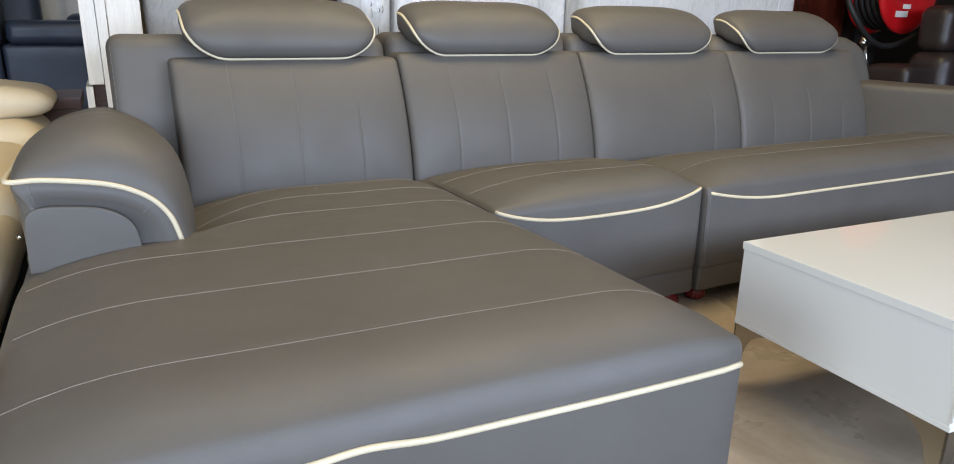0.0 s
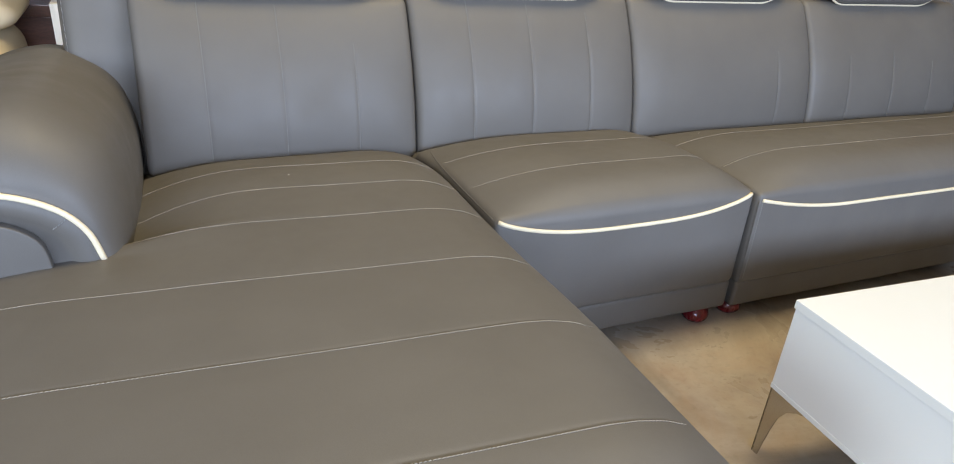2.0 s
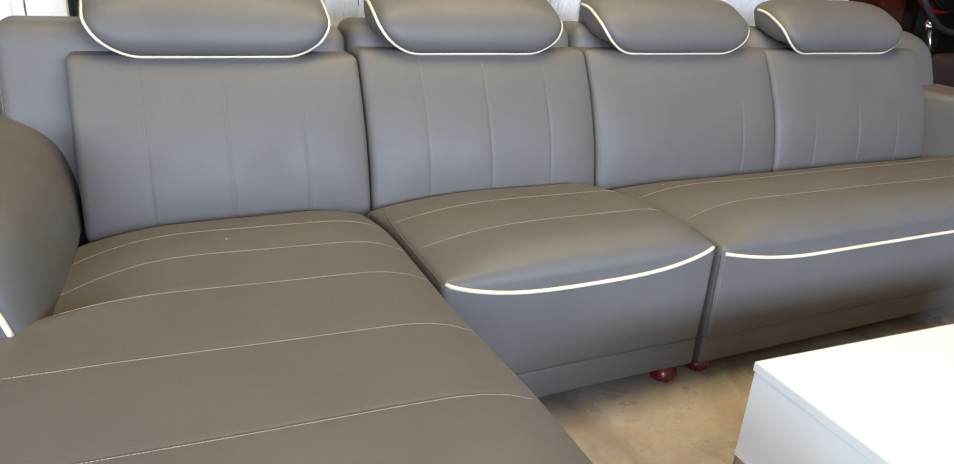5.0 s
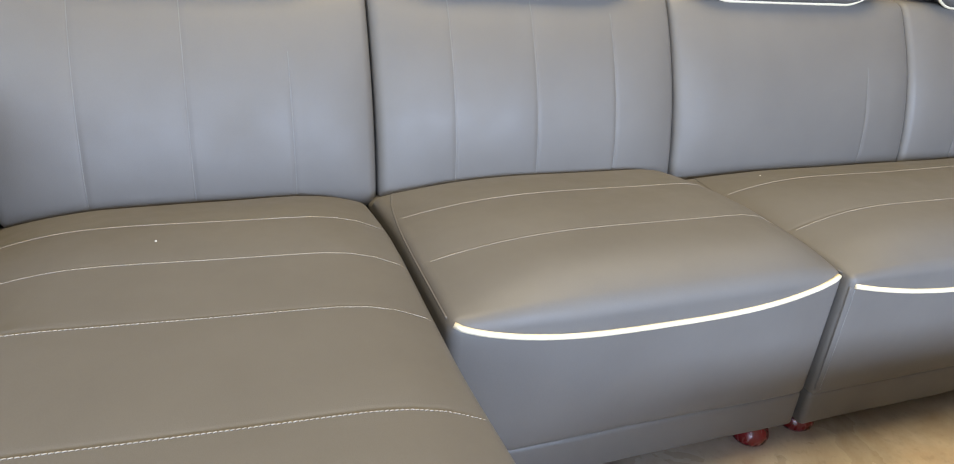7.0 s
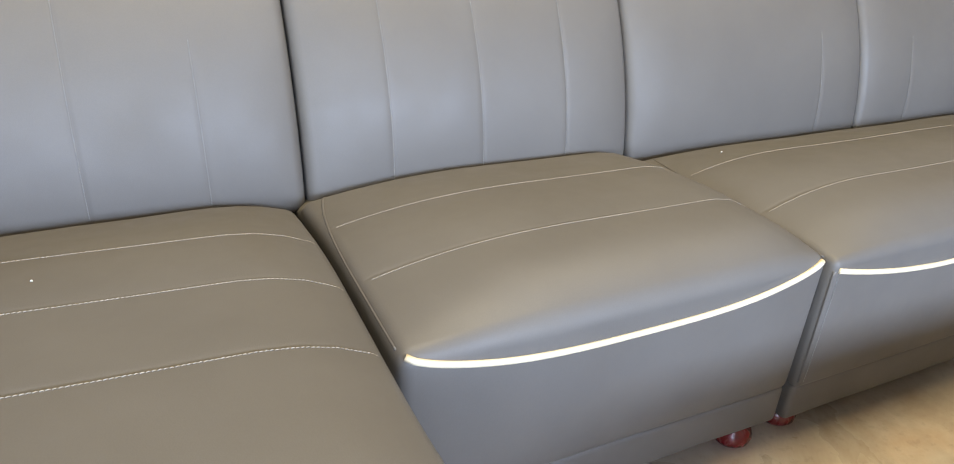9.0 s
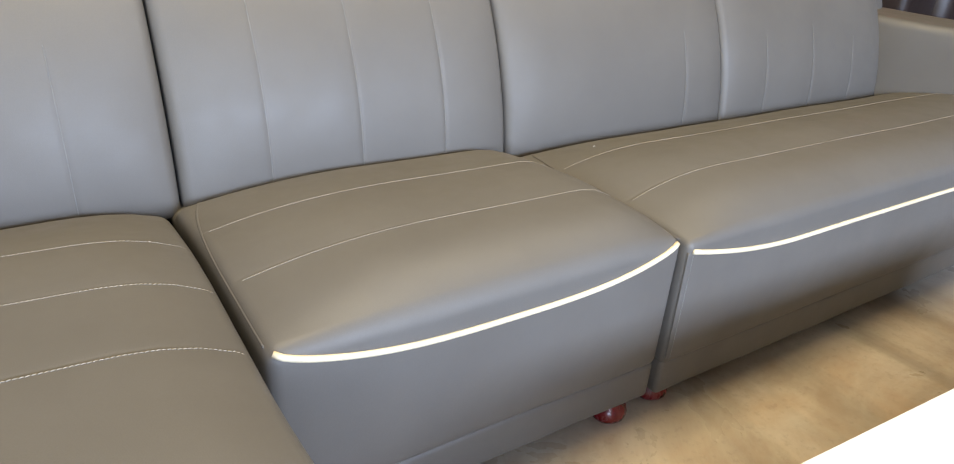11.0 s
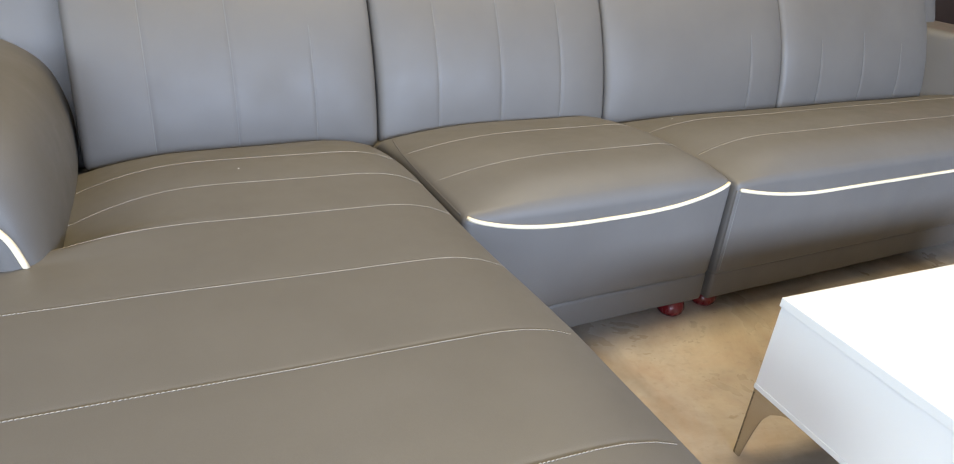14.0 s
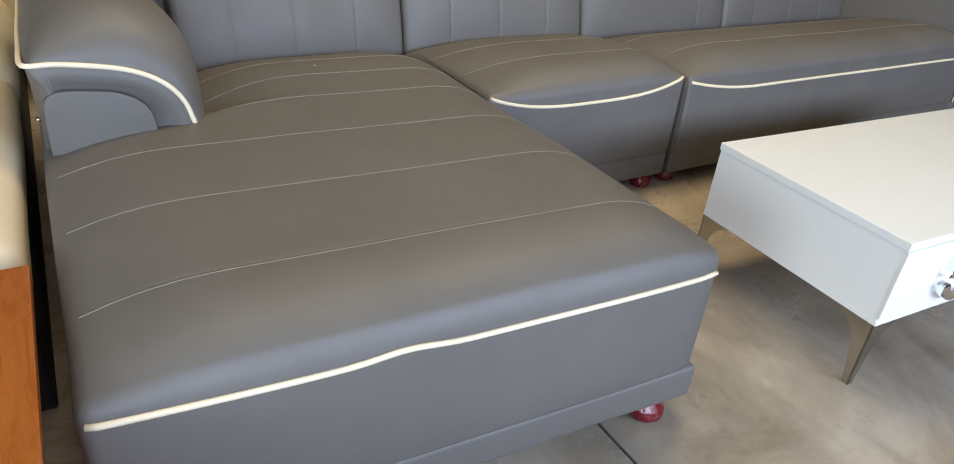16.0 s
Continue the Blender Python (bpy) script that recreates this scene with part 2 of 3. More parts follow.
def rbox(lo, hi, r, n=(8, 8, 8), extra=((), (), ()), shape=None):
    """A box with rounded rims, its surface cut into a grid, moved point by point by shape()."""
    lo, hi = Vector(lo), Vector(hi)
    L = [lines(lo[k], hi[k], r, n[k], extra[k]) for k in range(3)]
    bm = bmesh.new()
    made = {}

    def vert(p):
        key = tuple(round(c, 5) for c in p)
        if key not in made:
            q = Vector([min(max(p[k], lo[k] + r), hi[k] - r) for k in range(3)])
            d = Vector(p) - q
            if sum(abs(c) > 1e-7 for c in d) > 1:
                d = d.normalized() * r
            w = q + d
            made[key] = bm.verts.new(shape(w) if shape else w)
        return made[key]

    for axis in range(3):
        a, b = (axis + 1) % 3, (axis + 2) % 3
        for side in (lo[axis], hi[axis]):
            for i in range(len(L[a]) - 1):
                for j in range(len(L[b]) - 1):
                    quad = []
                    for u, v in ((i, j), (i + 1, j), (i + 1, j + 1), (i, j + 1)):
                        p = [0, 0, 0]
                        p[axis], p[a], p[b] = side, L[a][u], L[b][v]
                        w = vert(p)
                        if w not in quad:
                            quad.append(w)
                    if len(quad) > 2:
                        try:
                            bm.faces.new(quad)
                        except ValueError:
                            pass
    return bm


def box(lo, hi, bevel=0.002):
    bm = bmesh.new()
    bmesh.ops.create_cube(bm, size=1)
    c, s = (Vector(lo) + Vector(hi)) / 2, Vector(hi) - Vector(lo)
    bm.transform(Matrix.Translation(c) @ Matrix.Diagonal((*s, 1)))
    if bevel:
        bmesh.ops.bevel(bm, geom=bm.edges[:], offset=bevel, segments=2, profile=0.7, affect="EDGES")
    return bm


def merge(*meshes):
    bm = meshes[0]
    for other in meshes[1:]:
        me = bpy.data.meshes.new("tmp")
        other.to_mesh(me)
        other.free()
        bm.from_mesh(me)
        bpy.data.meshes.remove(me)
    return bm


def tube(path, r, sides=8, closed=False, bm=None):
    """A round cord along a line of places."""
    bm = bm or bmesh.new()
    pts = [Vector(p) for p in path]
    rings, up = [], None
    for i, p in enumerate(pts):
        a = pts[i - 1] if (i or closed) else pts[i]
        b = pts[(i + 1) % len(pts)] if (i + 1 < len(pts) or closed) else pts[i]
        t = (b - a).normalized()
        if up is None:
            up = t.orthogonal().normalized()
        up = (up - t * up.dot(t)).normalized()
        side = t.cross(up)
        rings.append([bm.verts.new(p + (up * math.cos(w) + side * math.sin(w)) * r) for w in [2 * math.pi * k / sides for k in range(sides)]])
    pairs = list(zip(rings, rings[1:])) + ([(rings[-1], rings[0])] if closed else [])
    for A, B in pairs:
        for k in range(sides):
            bm.faces.new((A[k], A[(k + 1) % sides], B[(k + 1) % sides], B[k]))
    if not closed:
        bm.faces.new(rings[0][::-1])
        bm.faces.new(rings[-1])
    return bm


def curve(points, n):
    """A smooth line of n + 1 places through the given ones."""
    P = [Vector(p) for p in points]
    P = [2 * P[0] - P[1]] + P + [2 * P[-1] - P[-2]]
    out = []
    spans = len(P) - 3
    for k in range(n + 1):
        u = k / n * spans
        i = min(int(u), spans - 1)
        t = u - i
        a, b, c, d = P[i:i + 4]
        out.append(0.5 * (2 * b + (c - a) * t + (2 * a - 5 * b + 4 * c - d) * t * t + (3 * b - a - 3 * c + d) * t ** 3))
    return out


def tree_of(bm):
    return BVHTree.FromBMesh(bm)


def onto(tree, path, way, back=1.0, lift=0.0):
    """Drops a line of places onto a surface along way."""
    out, way = [], Vector(way).normalized()
    for p in path:
        hit = tree.ray_cast(Vector(p) - way * back, way)
        if hit[0] is not None:
            out.append((hit[0] - way * lift, hit[1]))
    return out


def stitches(tree, path, way, back=1.0, dash=0.0046, gap=0.0013, r=0.00078, lift=0.0002):
    """A row of sewing stitches, each a short raised thread, laid onto a surface."""
    pts = [p for p, _ in onto(tree, path, way, back, lift)]
    bm = bmesh.new()
    if len(pts) < 2:
        return bm
    run, pos = 0.0, []
    for a, b in zip(pts, pts[1:]):
        pos.append((run, a, b))
        run += (b - a).length

    def place(s):
        for s0, a, b in reversed(pos):
            if s >= s0:
                return a.lerp(b, min((s - s0) / max((b - a).length, 1e-9), 1))
        return pos[0][1]

    s = 0.0
    while s + dash < run:
        a, b = place(s), place(s + dash)
        slant = (b - a).cross(Vector(way)).normalized() * 0.0005
        tube([a - slant, a.lerp(b, 0.5) - Vector(way).normalized() * 0.0005, b + slant], r, 5, False, bm)
        s += dash + gap
    return bm


def lathe(profile, centre, seg=24, axis=None):
    """A turned body from a list of radius and height."""
    bm = bmesh.new()
    rings = []
    for r, h in profile:
        rings.append([bm.verts.new((r * math.cos(2 * math.pi * k / seg), r * math.sin(2 * math.pi * k / seg), h)) for k in range(seg)])
    for A, B in zip(rings, rings[1:]):
        for k in range(seg):
            bm.faces.new((A[k], A[(k + 1) % seg], B[(k + 1) % seg], B[k]))
    bm.faces.new(rings[0][::-1])
    bm.faces.new(rings[-1])
    m = Matrix.Translation(centre)
    if axis:
        m = m @ Vector((0, 0, 1)).rotation_difference(Vector(axis)).to_matrix().to_4x4()
    bm.transform(m)
    return bm


def plate(outline, depth_vec, bevel=0.0):
    """A flat outline in space, given depth."""
    bm = bmesh.new()
    f = bm.faces.new([bm.verts.new(p) for p in outline])
    ext = bmesh.ops.extrude_face_region(bm, geom=[f])
    bmesh.ops.translate(bm, verts=[v for v in ext["geom"] if isinstance(v, bmesh.types.BMVert)], vec=depth_vec)
    if bevel:
        bmesh.ops.bevel(bm, geom=bm.edges[:], offset=bevel, segments=2, profile=0.7, affect="EDGES")
    return bm


# ---- the room ----
def slab(name, lo, hi, material, label, category):
    return lone(name, box(lo, hi, 0), material, label, category, "", "structure", False)


floor = lone("floor", box((-7.0, -5.2, -0.12), (9.0, 5.0, -0.006), 0), M_RUBBER, "worn stained beige concrete showroom floor with a cut joint", "floor", "", "structure", False)
for x0, x1 in ((-7.0, -0.2035), (-0.1965, 9.0)):
    part("floor_slab", box((x0, -5.2, -0.02), (x1, 5.0, 0.0), 0.0015), M_FLOOR, floor, smooth=False)
slab("ceiling", (-7.0, -5.2, 3.6), (9.0, 5.0, 3.72), M_CEIL, "warm painted showroom ceiling", "ceiling")
slab("wall_north", (-7.0, 5.0, 0.0), (9.0, 5.2, 3.6), M_WALL, "plain painted showroom wall", "wall")
# The west wall is unseen; its opening is made up for the fill lamp.
for lo, hi in (((-4.6, -5.2, 0.0), (-4.4, 5.0, 0.85)), ((-4.6, -5.2, 2.15), (-4.4, 5.0, 3.6)), ((-4.6, -5.2, 0.85), (-4.4, -4.05, 2.15)), ((-4.6, -2.35, 0.85), (-4.4, 5.0, 2.15))):
    slab("wall_west", lo, hi, M_WALL, "plain unseen showroom wall round an opening added for the fill lamp", "wall")
slab("wall_east", (9.0, -5.2, 0.0), (9.2, 5.0, 3.6), M_WALL, "plain painted showroom wall", "wall")
for x0, x1 in ((-4.4, -4.2), (-0.1, -0.05), (2.75, 9.0)):
    slab("wall_south", (x0, -5.2, 0.0), (x1, -5.0, 3.6), M_WALL, "plain painted wall between the shop windows", "wall")
for x0, x1 in ((-4.2, -0.1), (-0.05, 2.75)):
    slab("lintel", (x0, -5.2, 2.3), (x1, -5.0, 3.6), M_WALL, "plain painted wall over a shop window", "wall")
    # unseen sill, added to keep low sky light out of the room
    slab("window_sill_wall", (x0, -5.2, 0.0), (x1, -5.0, 1.3), M_WALL, "plain unseen wall below a shop window, added to block low sky light", "wall")
slab("ground", (-60.0, -80.0, -0.16), (60.0, -5.2, -0.04), M_FLOOR, "concrete forecourt outside the shop front", "ground")


# ---- the grey sofa ----
CROWN_TOP = 0.446


def seat_cushion(parent, x0, x1, yf, yb, ztop, sew, pipe, sink, turn=None, rim=0.022, z0=0.122, arm=None, welts=(), tight=0.3, roll=0.125, corner=0.347, right=0.19):
    """An upholstered seat block with a crowned top, sewn rows across it and a piped front seam."""
    hx = (x1 - x0) / 2

    def crown(x, y):
        left = x0 if arm is None else x0 + (arm - x0) * ease((y + 0.63) / 0.10)
        wide = tight
        if arm is not None:
            wide += (0.26 - wide) * ease((-0.60 - y) / 0.25)
        el, er = min(max((x - left) / wide, 0), 1), min(max((x1 - x) / min(right, hx), 0), 1)
        side = (1 - (1 - el) ** 2.4) * (1 - (1 - er) ** 2.6)
        front = 1 - (1 - min(max((y - yf) / roll, 0), 1)) ** 2.4
        dip = sink + (0.010 * min(max((-0.2 - x) / 0.3, 0), 1) if arm is not None else 0.0)
        low = (ztop - corner) * (1 - side) + dip * side
        rear = low * min(max((y + 0.36) / 0.36, 0), 1.3) ** 1.6
        return (CROWN_TOP - ztop) * side * front - rear

    def shape(p):
        t = min(max((p.z - (ztop - 0.14)) / 0.14, 0), 1)
        dz = t * crown(p.x, p.y)
        if p.z > ztop - 0.002:
            for s in sew:
                d = abs(p.y - s - 0.006)
                dz -= 0.0006 * math.exp(-(d / 0.0035) ** 2) + 0.0006 * math.exp(-(d / 0.025) ** 2)
        back = p.y - (0.055 * p.x if turn else 0)
        crease = 0.016 * ease((back + 0.048) / 0.03)
        if arm is not None:
            d = math.hypot(max(p.x + 0.740, 0), max(-0.600 - back, 0))
            crease += 0.017 * max(1 - d / 0.21, 0) ** 1.7
        dz -= crease * ease((p.z - ztop + 0.07) / 0.06)
        f = min(max((yf + 0.06 - p.y) / 0.06, 0), 1)
        h = min(max((p.z - z0) / (ztop - z0), 0), 1)
        e = min(p.x - x0, x1 - p.x, 0.2) / 0.2
        bulge = 0.007 * f * math.sin(math.pi * h ** 0.8) * (1 - (1 - max(e, 0)) ** 2)
        wave = 0.0025 * noise.noise(Vector((p.x * 3, p.y * 3, p.z * 3)))
        near_front = min(max((yf + 0.06 - p.y) / 0.06, 0), 1) ** 2 if turn else 0.0
        if turn:
            p.x += min(max((p.x - x1 + 0.25) / 0.25, 0), 1) * (0.004 * ease((p.y - yf - 0.06) / 0.2) - 0.018 * ease((p.y + 1.05) / 0.40))
        pull = 0.014 * near_front * min(max((p.x - x1 + 0.06) / 0.06, 0), 1) ** 2
        return Vector((p.x + wave - pull, p.y - bulge + wave + 0.8 * abs(pull), p.z + dz + wave * t - 0.3 * t * abs(pull)))

    extra_y = [s + d for s in sew for d in (-0.014, -0.006, -0.001, 0.002, 0.004, 0.006, 0.008, 0.010, 0.013, 0.020)]
    extra_y += [-0.10 + 0.008 * k for k in range(14)]
    extra_x = [] if arm is None else [-0.75 + 0.016 * k for k in range(14)]
    extra_y += [] if arm is None else [-0.72 + 0.008 * k for k in range(14)]
    bm = rbox((x0, yf, z0), (x1, yb, ztop), rim, (max(18, int((x1 - x0) / 0.045)), 20, 8), (extra_x, extra_y, ()), shape)
    if turn:
        bm.transform(turn)
    tree = tree_of(bm)
    seat = part("seat_cushion", bm, M_LEATHER, parent)
    mt = turn or Matrix()
    for s in sew:
        line = [mt @ Vector((x0 + 0.024 + (x1 - x0 - (0.048 if turn else 0.040)) * k / 80, s, ztop)) for k in range(81)]
        part("seam", stitches(tree, line, (0, 0, -1)), M_THREAD, seat, "pale topstitched seam")
    way = mt.to_3x3() @ Vector((0, 1, 0))
    line = [mt @ Vector((x, yf, pipe(x))) for x in [x0 + (0.010 if turn else 0.011) + (x1 - x0 - (0.036 if turn else 0.025)) * k / 70 for k in range(71)]]
    part("piping", tube([p for p, _ in onto(tree, line, way, 0.5, 0.0018)], 0.0051), M_PIPING, seat, "cream leather piping")
    for side in welts:
        x, across = (x0, 1) if side < 0 else (x1, -1)
        line = [Vector((x, y, ztop - 0.004)) for y in [yf + 0.03 + (-0.07 - yf) * k / 60 for k in range(61)]]
        welt = [p for p, _ in onto(tree, line, (across, 0, -0.5), 0.3, -0.0012)]
        part("edge_welt", tube(welt, 0.0026, 6), M_LEATHER, seat, "narrow leather welt along the edge")
    return seat, tree


def skirt(parent, lo, hi, turn=None):
    bm = rbox(lo, hi, 0.012, (24, 6, 3), shape=lambda p: Vector((p.x, p.y + 0.0025 * noise.noise(Vector((p.x * 6, 0, p.z * 5))), p.z)))
    if turn:
        bm.transform(turn)
    return part("base_panel", bm, M_LEATHER, parent)


def foot(parent, x, y):
    prof = [(0.014, 0.0), (0.028, 0.003), (0.037, 0.013), (0.039, 0.024), (0.035, 0.037), (0.024, 0.046), (0.021, 0.06)]
    return part("foot", lathe(prof, (x, y, 0.0)), M_FOOT, parent, "dark red lacquered bun foot")


def back_face(z):
    """How far back the front of a back cushion lies at a height."""
    u = (z - 0.36) / 0.43
    return 0.002 + 0.050 * u + 0.112 * max(u, 0) ** 2


def back_cushion(parent, x0, x1, rows, zt=0.782):
    sew = [s for s, _ in rows]
    z0, thick, r = 0.33, 0.17, 0.02

    def shape(p):
        u = min(max((p.z - z0) / (zt - z0), 0), 1)
        e = min(p.x - x0, x1 - p.x, 0.16) / 0.16
        puff = 0.020 * (1 - (1 - max(e, 0)) ** 2.5) * math.sin(math.pi * min(max(u, 0), 1)) ** 0.5
        f = 1 - min(max(p.y / thick, 0), 1)
        y = back_face(p.z) + p.y - f * puff
        if p.y < 0.002:
            for s in sew:
                d = abs(p.x - s)
                y += (0.0018 * math.exp(-(d / 0.0045) ** 2) + 0.0012 * math.exp(-(d / 0.03) ** 2)) * ease((dict(rows)[s] - p.z) / 0.08)
        w = 0.002 * noise.noise(Vector((p.x * 4, 3.1, p.z * 4)))
        return Vector((p.x, y + w, p.z + w))

    extra_x = [s + d for s in sew for d in (-0.014, -0.008, -0.004, 0, 0.004, 0.008, 0.014)]
    bm = rbox((x0, 0.0, z0), (x1, thick, zt), r, (18, 5, 16), (extra_x, (), ()), shape)
    tree = tree_of(bm)
    ob = part("back_cushion", bm, M_LEATHER, parent)
    for s, top in rows:
        line = [Vector((s, 0, 0.375 + (top - 0.375) * k / 40)) for k in range(41)]
        part("seam", stitches(tree, line, (0, 1, 0), r=0.0005), M_THREADGREY, ob, "pale topstitched seam")
    return ob


def back_frame(parent, x0, x1, z1=0.849, r=0.045, low=0.06, edge=False, slope=0.0):
    def shape(p):
        fall = slope * min(max((p.x - x1 + 0.24) / 0.24, 0), 1) ** 2.6 * ease((p.z - z1 + 0.25) / 0.25)
        return Vector((p.x, p.y + 0.10 * ease((p.z - 0.40) / 0.5), p.z - fall + 0.004 * noise.noise(Vector((p.x * 3, p.y, 2)))))
    bm = rbox((x0, 0.145, low), (x1, 0.34, z1), r, (16, 6, 14), shape=shape)
    tree = tree_of(bm)
    ob = part("back_frame", bm, M_LEATHER, parent)
    if edge:
        line = [Vector((x0 + 0.011, 0, 0.58 + (z1 - 0.60) * k / 40)) for k in range(41)]
        part("seam", stitches(tree, line, (0, 1, 0), dash=0.02, gap=0.001, r=0.0007), M_THREADGREY, ob, "pale edge seam")
    return ob


HEAD = curve([(0, 0.136, 0.771), (0, 0.130, 0.822), (0, 0.160, 0.888), (0, 0.228, 0.936), (0, 0.305, 0.949), (0, 0.375, 0.928)], 80)
HEAD_RUN = [0.0]
for a, b in zip(HEAD, HEAD[1:]):
    HEAD_RUN.append(HEAD_RUN[-1] + (b - a).length)


def head_place(s):
    """The front of a headrest at a length s from its lower rim, and the outward way there."""
    k = min(max(sum(r <= s for r in HEAD_RUN) - 1, 0), len(HEAD) - 2)
    t = (s - HEAD_RUN[k]) / (HEAD_RUN[k + 1] - HEAD_RUN[k])
    way = (HEAD[min(k + 3, 80)] - HEAD[max(k - 2, 0)]).normalized()
    return HEAD[k].lerp(HEAD[k + 1], t), Vector((0, -way.z, way.y))


def headrest(parent, cx, w, down=0.0):
    """A padded headrest, rounded in outline, that curls back over the top, with a piped front rim."""
    H = HEAD_RUN[-1] - 0.004
    outline = []
    for rad, top, sx, a0 in ((0.125, 0, 1, -90), (0.09, 1, 1, 0), (0.09, 1, -1, 90), (0.125, 0, -1, 180)):
        ax, ay = sx * (w / 2 - rad), (H - rad if top else rad)
        outline += [Vector((ax + rad * math.cos(radians(a0 + 7.5 * k)), ay + rad * math.sin(radians(a0 + 7.5 * k)), 0)) for k in range(13)]
    dense = []
    for a, b in zip(outline, outline[1:] + outline[:1]):
        m = max(1, int((b - a).length / 0.025))
        dense += [a.lerp(b, k / m) for k in range(m)]
    top = min(range(len(dense)), key=lambda k: abs(dense[k].y - H / 2) - dense[k].x * 10)
    dense = dense[top:] + dense[:top]

    def bend(p, t):
        base, n = head_place(p.y)
        q = base + n * t
        e = max(0.0, (abs(p.x) / (w / 2) - 0.30) / 0.70)
        drop = 0.023 * e ** 2.4 * ease((p.y - 0.05) / 0.14)
        return Vector((cx + p.x, q.y + 0.3 * drop, q.z - drop - down))

    bm = bmesh.new()
    rings = []
    for f, depth in ((0.97, -0.095), (0.88, -0.095), (0.5, -0.095), (0.2, -0.092), (0.08, -0.085), (0.02, -0.07), (0, -0.05), (0, -0.018), (0.01, -0.010), (0.03, -0.003), (0.07, 0.004), (0.14, 0.009), (0.25, 0.012), (0.4, 0.013), (0.6, 0.014), (0.75, 0.014), (0.88, 0.014), (0.97, 0.014)):
        ring = []
        for p in dense:
            core = Vector((min(max(p.x, -w / 2 + H / 2), w / 2 - H / 2), H / 2, 0))
            q = p.lerp(core, f)
            ring.append(bm.verts.new(bend(q, depth + 0.003 * noise.noise(Vector((cx + q.x * 4, q.y * 4, 1.7))))))
        rings.append(ring)
    n = len(dense)
    for A, B in zip(rings, rings[1:]):
        for k in range(n):
            bm.faces.new((A[k], A[(k + 1) % n], B[(k + 1) % n], B[k]))
    bm.faces.new(rings[0])
    bm.faces.new(rings[-1])
    ob = part("headrest", bm, M_LEATHER, parent)
    left = sorted((p for p in dense if p.x < 0 and p.y < H - 0.075), key=lambda p: (-p.y, p.x))
    right = sorted((p for p in dense if p.x >= 0 and p.y < H - 0.075), key=lambda p: (p.y, p.x))
    part("piping", tube([bend(p, -0.012) for p in left + right], 0.0047), M_PIPING, ob, "cream leather piping")
    return ob


# chaise unit, cut a little askew
TURN = Matrix(((1, 0, 0, 0), (-0.055, 1, 0, 0), (0, 0, 1, 0), (0, 0, 0, 1)))
chaise = thing("chaise_sofa_unit", (-0.5, -0.6, 0.0), "grey leather chaise lounge sofa unit with cream piping and padded armrest", "sofa", "modular sofa")
CH_SEW = (-1.286, -1.035, -0.805, -0.581, -0.417, -0.260)


def chaise_pipe(x):
    u = (x + 1.08) / 1.075
    return 0.364 + 0.012 * (1 - u) ** 3 + 0.002 * u ** 3 + 0.008 * math.exp(-((x + 0.66) / 0.06) ** 2)


_, chaise_tree = seat_cushion(chaise, -1.092, -0.013, -1.474, 0.12, 0.399, CH_SEW, chaise_pipe, 0.077, TURN, arm=-0.745, tight=0.32, roll=0.09)
skirt(chaise, (-1.078, -1.470, 0.048), (-0.008, 0.10, 0.130), TURN)
for x, y in ((-0.095, -1.442), (-1.0, -1.440), (-0.06, 0.02), (-1.0, 0.02)):
    p = TURN @ Vector((x, y, 0))
    foot(chaise, p.x, p.y)
back_frame(chaise, -0.885, -0.004, 0.835, edge=True)
back_cushion(chaise, -0.722, 0.004, ((-0.563, 0.77), (-0.369, 0.75), (-0.170, 0.66)), 0.768)
headrest(chaise, -0.372, 0.600, 0.007)

# middle unit
middle = thing("armless_sofa_unit", (0.37, -0.3, 0.0), "grey leather armless sofa seat with cream piping and headrest", "sofa", "modular sofa")


def middle_pipe(x):
    u = (x - 0.365) / 0.36
    return 0.351 + 0.042 * abs(u) ** 3


seat_cushion(middle, -0.017, 0.7475, -0.592, 0.12, 0.402, (-0.407, -0.210), middle_pipe, 0.053, rim=0.021, welts=(-1, 1), tight=0.36, corner=0.362, right=0.13)
skirt(middle, (0.006, -0.588, 0.042), (0.744, 0.10, 0.130))
for x in (0.08, 0.665):
    foot(middle, x, -0.560)
    foot(middle, x, 0.02)
back_frame(middle, 0.004, 0.764)
back_cushion(middle, 0.008, 0.766, ((0.182, 0.77), (0.382, 0.76), (0.588, 0.74)))
headrest(middle, 0.367, 0.607)

# two-seat unit with the straight arm
double = thing("two_seat_sofa_unit", (1.6, -0.3, 0.0), "grey leather two-seat sofa unit with cream piping and straight arm", "sofa", "modular sofa")


def double_pipe(x):
    a = (x - 0.75) / 0.35
    return 0.339 + 0.043 * max(1 - a, 0) ** 2


double_seat, double_tree = seat_cushion(double, 0.7555, 2.540, -0.600, 0.12, 0.396, (-0.421, -0.205), double_pipe, 0.086, rim=0.014, welts=(-1,), tight=0.3, corner=0.356)
line = [Vector((0.760, -0.6, 0.375 - 0.235 * k / 30)) for k in range(31)]
part("edge_welt", tube([p for p, _ in onto(double_tree, line, (0, 1, 0), 0.5, 0.0008)], 0.003, 6), M_LEATHER, double_seat, "narrow leather welt down the front corner")
line = [Vector((0.769, -0.6, 0.375 - 0.235 * k / 30)) for k in range(31)]
part("seam", stitches(double_tree, line, (0, 1, 0), 0.5), M_THREADGREY, double_seat, "pale topstitched seam")
